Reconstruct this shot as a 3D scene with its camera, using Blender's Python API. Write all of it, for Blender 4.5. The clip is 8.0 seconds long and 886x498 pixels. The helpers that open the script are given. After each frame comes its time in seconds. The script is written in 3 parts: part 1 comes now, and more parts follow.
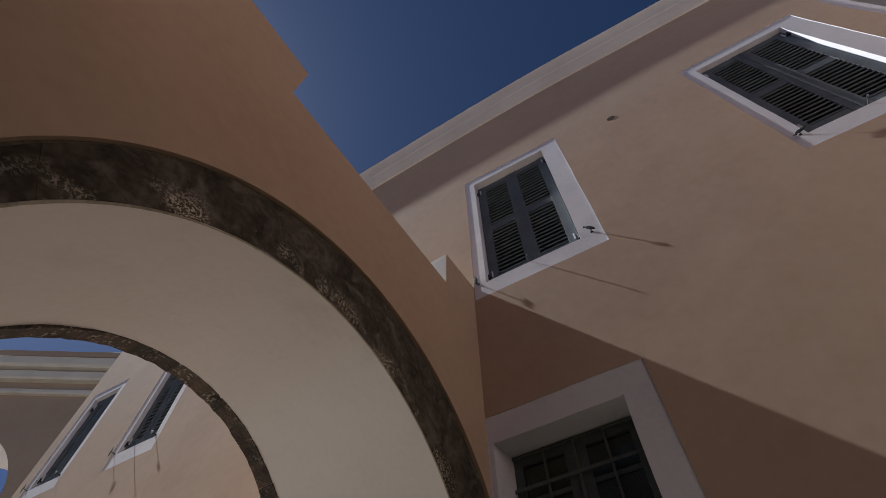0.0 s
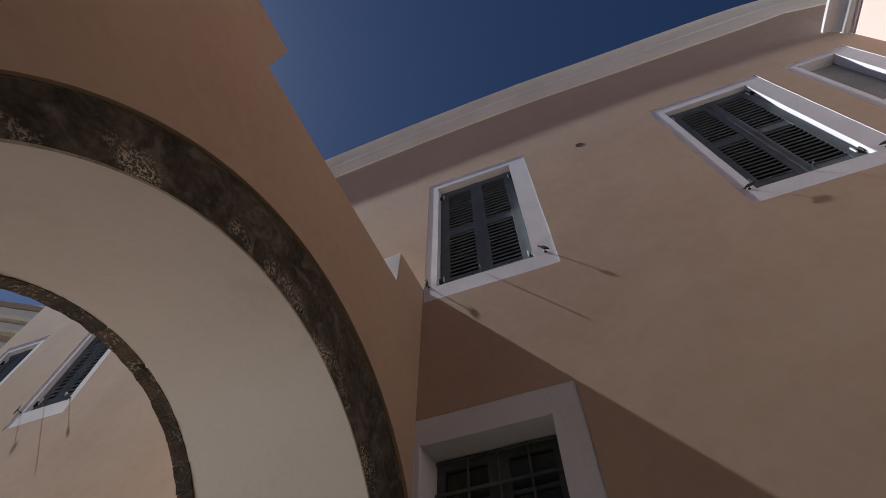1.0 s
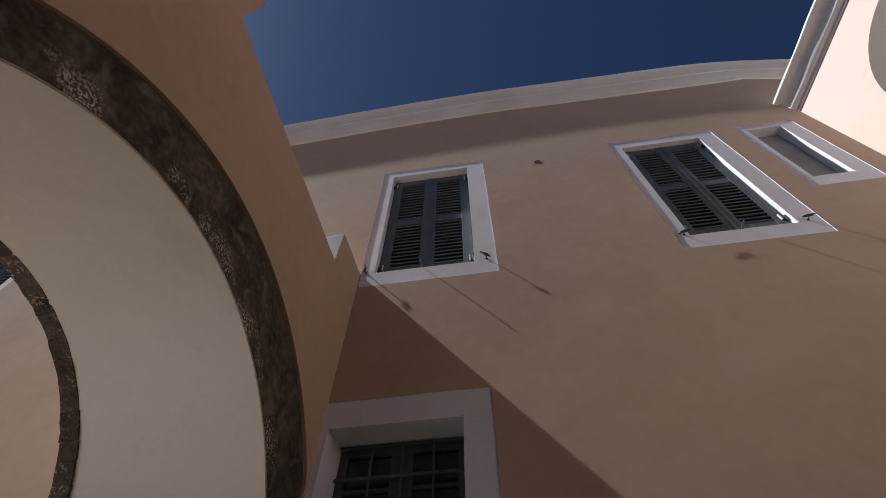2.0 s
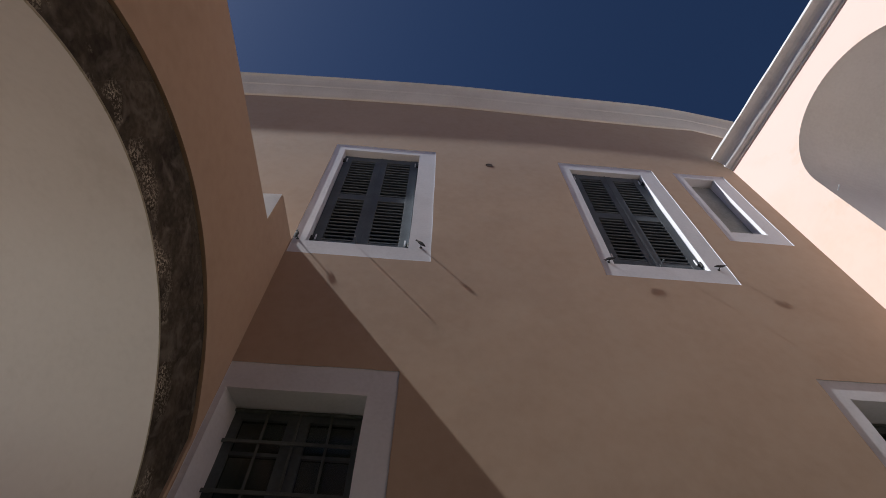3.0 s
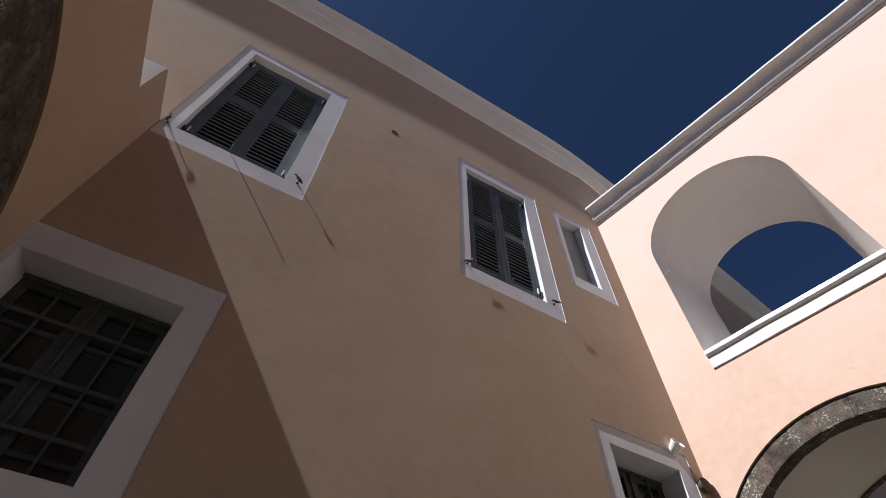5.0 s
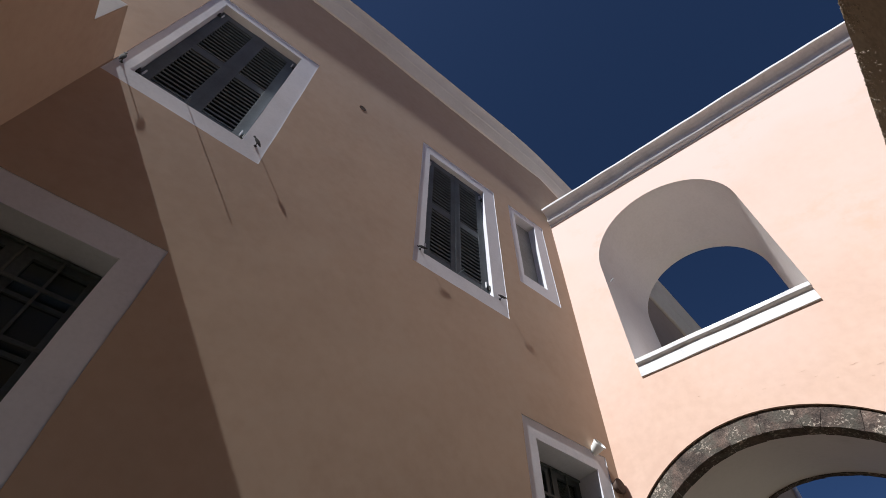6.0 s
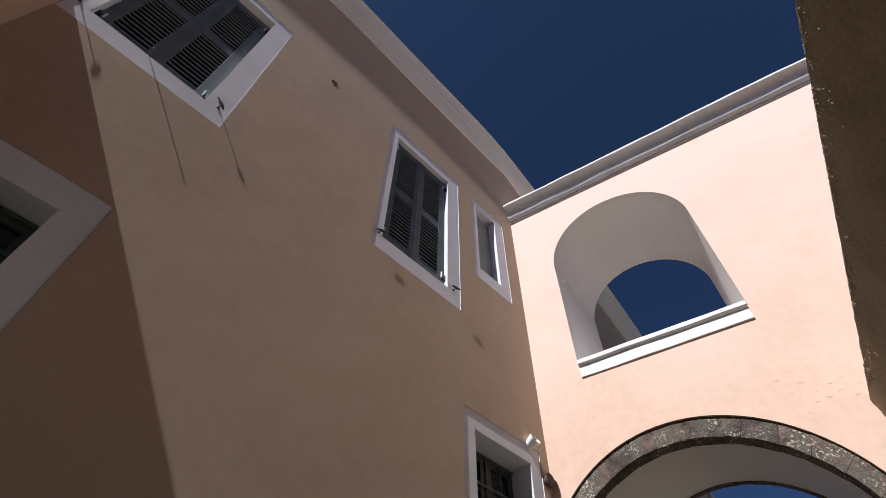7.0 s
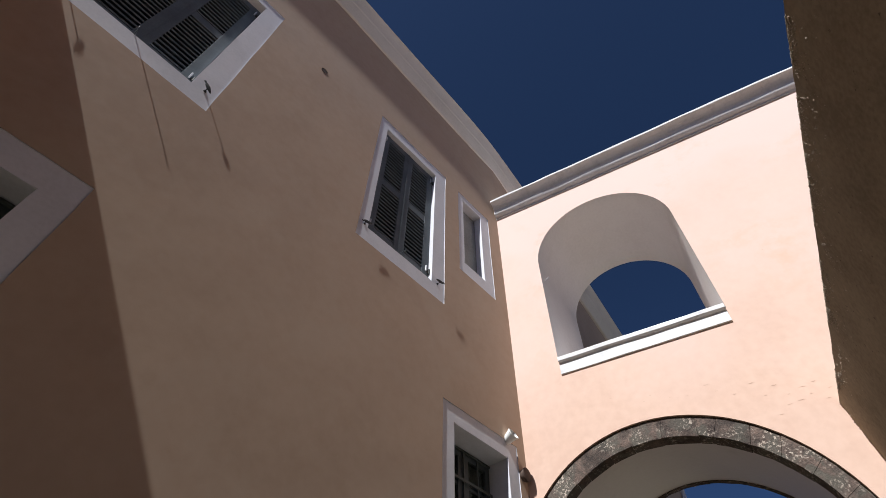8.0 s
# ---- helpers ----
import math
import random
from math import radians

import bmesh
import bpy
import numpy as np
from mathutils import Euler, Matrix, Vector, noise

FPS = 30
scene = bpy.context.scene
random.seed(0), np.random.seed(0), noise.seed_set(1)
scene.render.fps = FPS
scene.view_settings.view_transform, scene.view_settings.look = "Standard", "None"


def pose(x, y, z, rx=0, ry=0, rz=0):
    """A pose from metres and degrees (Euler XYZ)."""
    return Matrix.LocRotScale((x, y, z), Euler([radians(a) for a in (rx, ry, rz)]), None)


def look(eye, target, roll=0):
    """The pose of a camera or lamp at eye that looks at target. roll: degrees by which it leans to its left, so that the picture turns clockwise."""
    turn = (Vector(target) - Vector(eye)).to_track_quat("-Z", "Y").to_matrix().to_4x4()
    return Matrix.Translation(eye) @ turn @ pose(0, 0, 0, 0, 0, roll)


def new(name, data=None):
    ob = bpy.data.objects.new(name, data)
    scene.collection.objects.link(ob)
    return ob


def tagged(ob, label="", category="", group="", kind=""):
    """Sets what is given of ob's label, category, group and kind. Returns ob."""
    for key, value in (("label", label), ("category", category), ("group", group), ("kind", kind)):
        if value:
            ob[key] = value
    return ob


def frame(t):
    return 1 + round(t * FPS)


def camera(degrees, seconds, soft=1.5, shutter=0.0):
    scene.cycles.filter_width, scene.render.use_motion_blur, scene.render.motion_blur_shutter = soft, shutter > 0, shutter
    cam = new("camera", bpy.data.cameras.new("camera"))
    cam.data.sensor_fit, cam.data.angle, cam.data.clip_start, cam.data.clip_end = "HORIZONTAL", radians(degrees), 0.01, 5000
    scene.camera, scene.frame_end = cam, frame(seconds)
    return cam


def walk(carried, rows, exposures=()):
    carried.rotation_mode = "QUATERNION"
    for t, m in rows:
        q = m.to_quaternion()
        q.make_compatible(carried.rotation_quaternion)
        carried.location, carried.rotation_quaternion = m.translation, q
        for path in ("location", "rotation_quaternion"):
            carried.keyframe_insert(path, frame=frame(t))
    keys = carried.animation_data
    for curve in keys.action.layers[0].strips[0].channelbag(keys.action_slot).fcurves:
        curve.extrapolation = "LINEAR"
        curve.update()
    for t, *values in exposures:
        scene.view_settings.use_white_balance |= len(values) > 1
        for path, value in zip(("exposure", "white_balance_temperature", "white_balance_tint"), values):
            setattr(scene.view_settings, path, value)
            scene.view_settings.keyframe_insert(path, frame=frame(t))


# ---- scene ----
cam = camera(81.06, 8.0, soft=0.65)
PATH = [
    (0, (-0.0406, -0.0096, 0.8446), (-0.5628, 0.8942, 2.5506), -0.15),
    (0.5, (-0.0357, -0.0121, 0.8411), (-0.4924, 0.9189, 2.5513), 0.02),
    (1, (-0.0311, -0.0144, 0.8380), (-0.3994, 0.9580, 2.5463), 0.17),
    (1.5, (-0.0290, -0.0155, 0.8355), (-0.2982, 0.9940, 2.5409), 0.52),
    (3, (-0.0114, 0.0044, 0.8036), (0.0641, 1.0874, 2.4833), 0.96),
    (3.5, (-0.0031, 0.0077, 0.7784), (0.2120, 1.0859, 2.4491), 1.33),
    (4, (0.0035, 0.0077, 0.7741), (0.3540, 1.0822, 2.4241), 1.23),
    (4.5, (0.0121, 0.0130, 0.7764), (0.4781, 1.0645, 2.4127), 1.19),
    (6, (0.0220, 0.0247, 0.7857), (0.7610, 0.9825, 2.3783), 1.11),
    (6.5, (0.0238, 0.0256, 0.7854), (0.8383, 0.9438, 2.3645), 1.09),
    (7, (0.0229, 0.0265, 0.7855), (0.9059, 0.9038, 2.3509), 0.97),
    (7.5, (0.0247, 0.0274, 0.7858), (0.9442, 0.8829, 2.3423), 0.97),
    (8, (0.0245, 0.0274, 0.7855), (0.9595, 0.8757, 2.3367), 0.91),
]
walk(cam, [(t, look(eye, target, roll)) for t, eye, target, roll in PATH], [(0, 0.66, 5950, 8), (8, 0.66, 5950, 8)])

# ---- sky and sun ----
SUN_WAY = Vector((0.74, 0.08, -1.0)).normalized()
world = bpy.data.worlds.new("world")
scene.world = world
world.use_nodes = True
wn = world.node_tree.nodes
sky = wn.new("ShaderNodeTexSky")
sky.sky_type = "NISHITA"
sky.sun_disc = False
sky.sun_elevation = math.asin(-SUN_WAY.z)
sky.sun_rotation = math.atan2(-SUN_WAY.x, -SUN_WAY.y) % (2 * math.pi)
sky.altitude, sky.air_density, sky.dust_density, sky.ozone_density = 2400, 0.42, 1.7, 7.2
wn["Background"].inputs["Strength"].default_value = 0.05
world.node_tree.links.new(sky.outputs[0], wn["Background"].inputs["Color"])
sun_data = bpy.data.lights.new("sun", "SUN")
sun_data.energy, sun_data.angle, sun_data.color = 5.0, radians(0.55), (1.0, 0.95, 0.88)
sun = new("sun", sun_data)
sun.matrix_world = look(-SUN_WAY * 30, (0, 0, 0))


# ---- materials ----
def material(name, colours, scale=1.5, fine=40.0, rough=0.9, bump=0.15, depth=0.01, spots=None, wave=0.0, metal=0.0, per_object=0.0, clouds=None, bleach=None, swell_scale=3.2, arris=None):
    """Two scales of variation between colours (light, mean, dark), fine relief, and optional spots (colour, scale, threshold, ...),
    clouds of lichen or lime (colour, scale, threshold, width) and a ragged bleached zone (colour, height, blur).
    arris: (y, z, radius of full wear, radius of none) keeps the spots to the worn inner edge of an arch."""
    m = bpy.data.materials.new(name)
    m.use_nodes = True
    t = m.node_tree
    n, link = t.nodes, t.links.new
    bsdf = n["Principled BSDF"]
    geo = n.new("ShaderNodeNewGeometry")
    big = n.new("ShaderNodeTexNoise")
    big.inputs["Scale"].default_value, big.inputs["Detail"].default_value, big.inputs["Roughness"].default_value = scale, 6, 0.6
    link(geo.outputs["Position"], big.inputs["Vector"])
    small = n.new("ShaderNodeTexNoise")
    small.inputs["Scale"].default_value, small.inputs["Detail"].default_value = fine, 4
    link(geo.outputs["Position"], small.inputs["Vector"])
    mixed = n.new("ShaderNodeMath")
    mixed.operation = "MULTIPLY_ADD"
    mixed.inputs[1].default_value = 0.35
    link(small.outputs[0], mixed.inputs[0])
    scaled = n.new("ShaderNodeMath")
    scaled.operation = "MULTIPLY"
    scaled.inputs[1].default_value = 0.65
    link(big.outputs[0], scaled.inputs[0])
    link(scaled.outputs[0], mixed.inputs[2])
    ramp = n.new("ShaderNodeValToRGB")
    ramp.color_ramp.elements[0].position, ramp.color_ramp.elements[1].position = 0.36, 0.64
    ramp.color_ramp.elements[0].color = (*colours[2], 1)
    ramp.color_ramp.elements[1].color = (*colours[0], 1)
    middle = ramp.color_ramp.elements.new(0.5)
    middle.color = (*colours[1], 1)
    link(mixed.outputs[0], ramp.inputs[0])
    colour = ramp.outputs[0]
    if clouds:
        cloud = n.new("ShaderNodeTexNoise")
        cloud.inputs["Scale"].default_value, cloud.inputs["Detail"].default_value, cloud.inputs["Distortion"].default_value = clouds[1], 4, 0.8
        link(geo.outputs["Position"], cloud.inputs["Vector"])
        band = n.new("ShaderNodeMapRange")
        band.inputs["From Min"].default_value, band.inputs["From Max"].default_value = clouds[2], clouds[2] + clouds[3]
        link(cloud.outputs[0], band.inputs["Value"])
        over = n.new("ShaderNodeMix")
        over.data_type = "RGBA"
        over.inputs[7].default_value = (*clouds[0], 1)
        link(band.outputs[0], over.inputs[0])
        link(colour, over.inputs[6])
        colour = over.outputs[2]
    if bleach:
        split = n.new("ShaderNodeSeparateXYZ")
        link(geo.outputs["Position"], split.inputs[0])
        ragged = n.new("ShaderNodeTexNoise")
        ragged.inputs["Scale"].default_value, ragged.inputs["Detail"].default_value = 0.8, 5
        link(geo.outputs["Position"], ragged.inputs["Vector"])
        level = n.new("ShaderNodeMath")
        level.operation = "MULTIPLY_ADD"
        level.inputs[1].default_value = 5.0
        link(ragged.outputs[0], level.inputs[0])
        link(split.outputs[2], level.inputs[2])
        zone = n.new("ShaderNodeMapRange")
        zone.inputs["From Min"].default_value, zone.inputs["From Max"].default_value = bleach[1] + 2.5, bleach[1] + 2.5 + bleach[2]
        link(level.outputs[0], zone.inputs["Value"])
        pale = n.new("ShaderNodeMix")
        pale.data_type = "RGBA"
        pale.inputs[7].default_value = (*bleach[0], 1)
        link(zone.outputs[0], pale.inputs[0])
        link(colour, pale.inputs[6])
        colour = pale.outputs[2]
    if spots:
        spot = n.new("ShaderNodeTexNoise")
        spot.inputs["Scale"].default_value, spot.inputs["Detail"].default_value, spot.inputs["Roughness"].default_value = spots[1], 5, 0.7
        link(geo.outputs["Position"], spot.inputs["Vector"])
        limit = n.new("ShaderNodeMapRange")
        limit.inputs["From Min"].default_value, limit.inputs["From Max"].default_value = spots[2], spots[2] + spots[3]
        link(spot.outputs[0], limit.inputs["Value"])
        amount = limit.outputs[0]
        if len(spots) > 4:
            patch = n.new("ShaderNodeTexNoise")
            patch.inputs["Scale"].default_value, patch.inputs["Detail"].default_value = spots[4], 3
            link(geo.outputs["Position"], patch.inputs["Vector"])
            gate = n.new("ShaderNodeMapRange")
            gate.inputs["From Min"].default_value, gate.inputs["From Max"].default_value = spots[5], spots[5] + 0.12
            link(patch.outputs[0], gate.inputs["Value"])
            both = n.new("ShaderNodeMath")
            both.operation = "MULTIPLY"
            link(amount, both.inputs[0])
            link(gate.outputs[0], both.inputs[1])
            amount = both.outputs[0]
        if arris:
            where = n.new("ShaderNodeVectorMath")
            where.operation = "MULTIPLY_ADD"
            where.inputs[1].default_value, where.inputs[2].default_value = (0, 1, 1), (0, -arris[0], -arris[1])
            link(geo.outputs["Position"], where.inputs[0])
            far = n.new("ShaderNodeVectorMath")
            far.operation = "LENGTH"
            link(where.outputs[0], far.inputs[0])
            worn = n.new("ShaderNodeMapRange")
            worn.inputs["From Min"].default_value, worn.inputs["From Max"].default_value = arris[3], arris[2]
            link(far.outputs["Value"], worn.inputs["Value"])
            kept = n.new("ShaderNodeMath")
            kept.operation = "MULTIPLY"
            link(amount, kept.inputs[0])
            link(worn.outputs[0], kept.inputs[1])
            amount = kept.outputs[0]
        mix = n.new("ShaderNodeMix")
        mix.data_type = "RGBA"
        mix.inputs[7].default_value = (*spots[0], 1)
        link(amount, mix.inputs[0])
        link(colour, mix.inputs[6])
        colour = mix.outputs[2]
    if per_object:
        info = n.new("ShaderNodeObjectInfo")
        shift = n.new("ShaderNodeMapRange")
        shift.inputs["To Min"].default_value, shift.inputs["To Max"].default_value = 1 - per_object, 1 + per_object
        link(info.outputs["Random"], shift.inputs["Value"])
        tint = n.new("ShaderNodeHueSaturation")
        link(shift.outputs[0], tint.inputs["Value"])
        link(colour, tint.inputs["Color"])
        colour = tint.outputs[0]
    link(colour, bsdf.inputs["Base Color"])
    bsdf.inputs["Roughness"].default_value, bsdf.inputs["Metallic"].default_value = rough, metal
    if bump:
        relief = n.new("ShaderNodeBump")
        relief.inputs["Strength"].default_value, relief.inputs["Distance"].default_value = bump, depth
        link(mixed.outputs[0], relief.inputs["Height"])
        last = relief
        if wave:
            broad = n.new("ShaderNodeTexNoise")
            broad.inputs["Scale"].default_value, broad.inputs["Detail"].default_value = swell_scale, 2.5
            link(geo.outputs["Position"], broad.inputs["Vector"])
            swell = n.new("ShaderNodeBump")
            swell.inputs["Strength"].default_value, swell.inputs["Distance"].default_value = 1.0, wave
            link(broad.outputs[0], swell.inputs["Height"])
            link(relief.outputs[0], swell.inputs["Normal"])
            last = swell
        link(last.outputs[0], bsdf.inputs["Normal"])
    return m


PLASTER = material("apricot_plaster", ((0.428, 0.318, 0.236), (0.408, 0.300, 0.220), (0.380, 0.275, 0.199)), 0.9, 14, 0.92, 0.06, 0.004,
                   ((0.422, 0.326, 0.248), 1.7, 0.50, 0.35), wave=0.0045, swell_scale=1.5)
# Lighter, warmer PLASTER copy: bounce light on the shaded wall, put into colour.
BOUNCE_APRICOT = material("bounce_lifted_apricot", ((0.500, 0.376, 0.276), (0.476, 0.354, 0.257), (0.442, 0.325, 0.232)), 0.8, 14, 0.92, 0.06, 0.004,
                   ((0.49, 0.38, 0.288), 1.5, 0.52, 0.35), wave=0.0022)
WHITE = material("white_lime_paint", ((0.64, 0.645, 0.69), (0.605, 0.61, 0.655), (0.555, 0.56, 0.60)), 2.5, 45, 0.85, 0.12, 0.004, wave=0.003)
CREAM = material("cream_lime_plaster", ((0.80, 0.735, 0.705), (0.77, 0.705, 0.675), (0.72, 0.655, 0.625)), 1.1, 30, 0.5, 0.03, 0.003,
                 ((0.69, 0.62, 0.58), 1.6, 0.58, 0.2), wave=0.002)
# CREAM copy for the vaults: base darkened, IOR raised to force their sheen.
DIM_CREAM = material("dim_glossy_cream", ((0.685, 0.622, 0.592), (0.66, 0.597, 0.566), (0.615, 0.552, 0.521)), 1.1, 30, 0.36, 0.03, 0.003,
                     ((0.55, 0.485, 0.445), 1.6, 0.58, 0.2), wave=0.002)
DIM_CREAM.node_tree.nodes["Principled BSDF"].inputs["IOR"].default_value = 2.0
CORNICE = material("cream_cornice_paint", ((0.70, 0.645, 0.575), (0.66, 0.605, 0.535), (0.60, 0.545, 0.475)), 2.0, 40, 0.88, 0.12, 0.004, wave=0.004)
STONE = material("dark_lava_stone", ((0.110, 0.095, 0.070), (0.055, 0.046, 0.032), (0.022, 0.018, 0.012)), 6.0, 35, 0.92, 0.8, 0.014,
                 ((0.54, 0.50, 0.39), 80.0, 0.50, 0.05, 4.2, 0.495), per_object=0.22, clouds=((0.135, 0.120, 0.095), 7.5, 0.53, 0.16), arris=(1.065, 1.535, 1.27, 1.37))
WARM_STONE = material("weathered_red_lava_stone", ((0.135, 0.092, 0.074), (0.078, 0.056, 0.046), (0.028, 0.019, 0.016)), 11.0, 75, 0.92, 0.9, 0.016,
                      ((0.36, 0.30, 0.25), 44.0, 0.545, 0.06, 6.0, 0.46), per_object=0.28, clouds=((0.074, 0.064, 0.052), 6.0, 0.47, 0.12))
# Pale pink copy of the apricot; sunlit brightness is in its colour, besides wear.
LIT_WEATHERED = material("sunlit_weathered_apricot", ((0.665, 0.482, 0.395), (0.630, 0.445, 0.355), (0.58, 0.40, 0.315)), 0.55, 14, 0.92, 0.06, 0.004,
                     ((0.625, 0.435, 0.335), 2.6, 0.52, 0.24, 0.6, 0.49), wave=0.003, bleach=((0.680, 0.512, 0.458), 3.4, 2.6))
STAINED = material("stained_white_paint", ((0.72, 0.72, 0.73), (0.69, 0.69, 0.70), (0.63, 0.63, 0.63)), 4.0, 45, 0.85, 0.15, 0.004,
                   ((0.50, 0.505, 0.53), 5.0, 0.52, 0.25), wave=0.003)
MORTAR = material("brown_mortar", ((0.17, 0.148, 0.118), (0.110, 0.094, 0.072), (0.05, 0.042, 0.03)), 14, 60, 0.95, 0.6, 0.012)
LIP_LIME = material("grubby_lime_lip", ((0.52, 0.475, 0.39), (0.42, 0.38, 0.29), (0.27, 0.245, 0.165)), 9, 60, 0.95, 0.5, 0.006)
ROUGH = material("rough_brown_render", ((0.31, 0.25, 0.165), (0.26, 0.207, 0.135), (0.205, 0.16, 0.10)), 2.5, 40, 0.95, 0.35, 0.006,
                 ((0.10, 0.072, 0.05), 28.0, 0.66, 0.03))
PEBBLE = material("pale_grit", ((0.5, 0.42, 0.33), (0.38, 0.31, 0.24), (0.25, 0.2, 0.15)), 30, 90, 0.8, 0.2, 0.002)
SHUTTER = material("slate_blue_paint", ((0.102, 0.124, 0.142), (0.082, 0.100, 0.116), (0.062, 0.076, 0.088)), 5, 70, 0.72, 0.1, 0.002)
IRON = material("black_iron", ((0.030, 0.028, 0.028), (0.018, 0.017, 0.017), (0.011, 0.010, 0.010)), 20, 120, 0.8, 0.2, 0.001)
STEEL = material("bright_zinc", ((0.75, 0.76, 0.78), (0.68, 0.69, 0.72), (0.6, 0.6, 0.62)), 20, 120, 0.35, 0.05, 0.001, metal=0.25)
BARS = material("grey_painted_bars", ((0.090, 0.104, 0.098), (0.068, 0.080, 0.075), (0.048, 0.058, 0.054)), 10, 80, 0.6, 0.1, 0.001)
WOOD = material("dark_blue_grey_wood", ((0.066, 0.084, 0.088), (0.052, 0.066, 0.070), (0.038, 0.048, 0.052)), 6, 60, 0.6, 0.1, 0.002)
ROOM = material("dim_room_plaster", ((0.42, 0.46, 0.43), (0.37, 0.41, 0.38), (0.32, 0.355, 0.33)), 2, 30, 0.9, 0.1, 0.004)
PAVING = material("grey_stone_paving", ((0.152, 0.132, 0.092), (0.118, 0.101, 0.069), (0.084, 0.071, 0.048)), 2.5, 40, 0.9, 0.3, 0.006)
BOUNCE_PALE = material("pale_bounce_slab", ((0.29, 0.27, 0.24), (0.25, 0.232, 0.205), (0.20, 0.185, 0.162)), 2.5, 40, 0.9, 0.2, 0.004)
PLASTIC = material("white_plastic", ((0.80, 0.80, 0.79), (0.77, 0.77, 0.76), (0.72, 0.72, 0.70)), 6, 60, 0.45, 0.04, 0.001)
PANEL = material("grey_lime_plaster", ((0.32, 0.325, 0.31), (0.28, 0.285, 0.27), (0.24, 0.245, 0.23)), 2.5, 40, 0.9, 0.12, 0.004)
# near-black fill that paints the shade of open holes
HOLE_DARK = material("dark_hole_fill", ((0.060, 0.034, 0.024), (0.040, 0.022, 0.016), (0.022, 0.013, 0.01)), 30, 90, 0.95, 0.3, 0.002)
CHIP = material("bare_brown_plaster", ((0.58, 0.41, 0.325), (0.53, 0.37, 0.285), (0.38, 0.25, 0.19)), 30, 90, 0.95, 0.3, 0.003)
RUST = material("red_brown_clay", ((0.20, 0.105, 0.07), (0.14, 0.072, 0.048), (0.08, 0.042, 0.03)), 20, 80, 0.9, 0.2, 0.002)
CLAY = material("brown_terracotta", ((0.11, 0.073, 0.055), (0.075, 0.049, 0.038), (0.045, 0.03, 0.024)), 12, 60, 0.8, 0.2, 0.002)
GLASS = bpy.data.materials.new("window_glass")
GLASS.use_nodes = True
gb = GLASS.node_tree.nodes["Principled BSDF"]
gb.inputs["Base Color"].default_value = (0.26, 0.33, 0.29, 1)
gb.inputs["Roughness"].default_value, gb.inputs["Transmission Weight"].default_value, gb.inputs["IOR"].default_value = 0.22, 0.91, 1.35


# ---- building blocks ----
def mesh_object(name, bm, mat, parent=None, smooth=False):
    bmesh.ops.recalc_face_normals(bm, faces=bm.faces[:])
    data = bpy.data.meshes.new(name)
    bm.to_mesh(data)
    bm.free()
    data.materials.append(mat)
    if smooth:
        for p in data.polygons:
            p.use_smooth = True
    ob = new(name, data)
    ob.parent = parent
    return ob


def part(name, bm, mat, parent, label="", smooth=False):
    return tagged(mesh_object(name, bm, mat, parent, smooth), label=label)


def thing(name, place=(0, 0, 0), label="", category="", group="", kind=""):
    ob = new(name)
    ob.location = place
    return tagged(ob, label, category, group, kind)


def add_box(bm, lo, hi, bevel=0.0, m=None):
    """A box between two corners, with rounded edges, optionally moved by m."""
    made = bmesh.ops.create_cube(bm, size=1.0)["verts"]
    size, mid = Vector(hi) - Vector(lo), (Vector(hi) + Vector(lo)) / 2
    for v in made:
        v.co = Vector((v.co.x * size.x, v.co.y * size.y, v.co.z * size.z)) + mid
    if bevel:
        edges = list({e for v in made for e in v.link_edges})
        made = list({v for v in bmesh.ops.bevel(bm, geom=edges, offset=bevel, segments=2, profile=0.6, affect="EDGES")["verts"]} | {v for v in made if v.is_valid})
    if m is not None:
        bmesh.ops.transform(bm, matrix=m, verts=[v for v in made if v.is_valid])
    return made


def add_tube(bm, a, b, r0, r1=None, segments=12, caps=True):
    a, b = Vector(a), Vector(b)
    m = Matrix.Translation((a + b) / 2) @ (b - a).to_track_quat("Z", "Y").to_matrix().to_4x4()
    bmesh.ops.create_cone(bm, cap_ends=caps, segments=segments, radius1=r0, radius2=r0 if r1 is None else r1, depth=(b - a).length, matrix=m)


def fill_loops(bm, loops):
    """One flat face, with holes, from closed loops of vertices."""
    edges = []
    for loop in loops:
        for a, b in zip(loop, loop[1:] + loop[:1]):
            edges.append(bm.edges.get((a, b)) or bm.edges.new((a, b)))
    bmesh.ops.triangle_fill(bm, use_beauty=True, use_dissolve=False, edges=edges)


def strip(bm, a, b):
    """Quads between two closed loops of the same length."""
    for i in range(len(a)):
        j = (i + 1) % len(a)
        bm.faces.new((a[i], a[j], b[j], b[i]))


def arch_loop(c, cz, r, base, low=-9.0, n=44):
    """An arched opening as a loop of (along, height): up one jamb, round the arch and down the other."""
    pts = [(c + r, base)]
    pts += [(c + r * math.cos(math.pi * i / n), cz + r * math.sin(math.pi * i / n)) for i in range(n + 1)]
    pts.append((c - r, base))
    return [(max(u, low + 0.0005 * i), z) for i, (u, z) in enumerate(pts)]


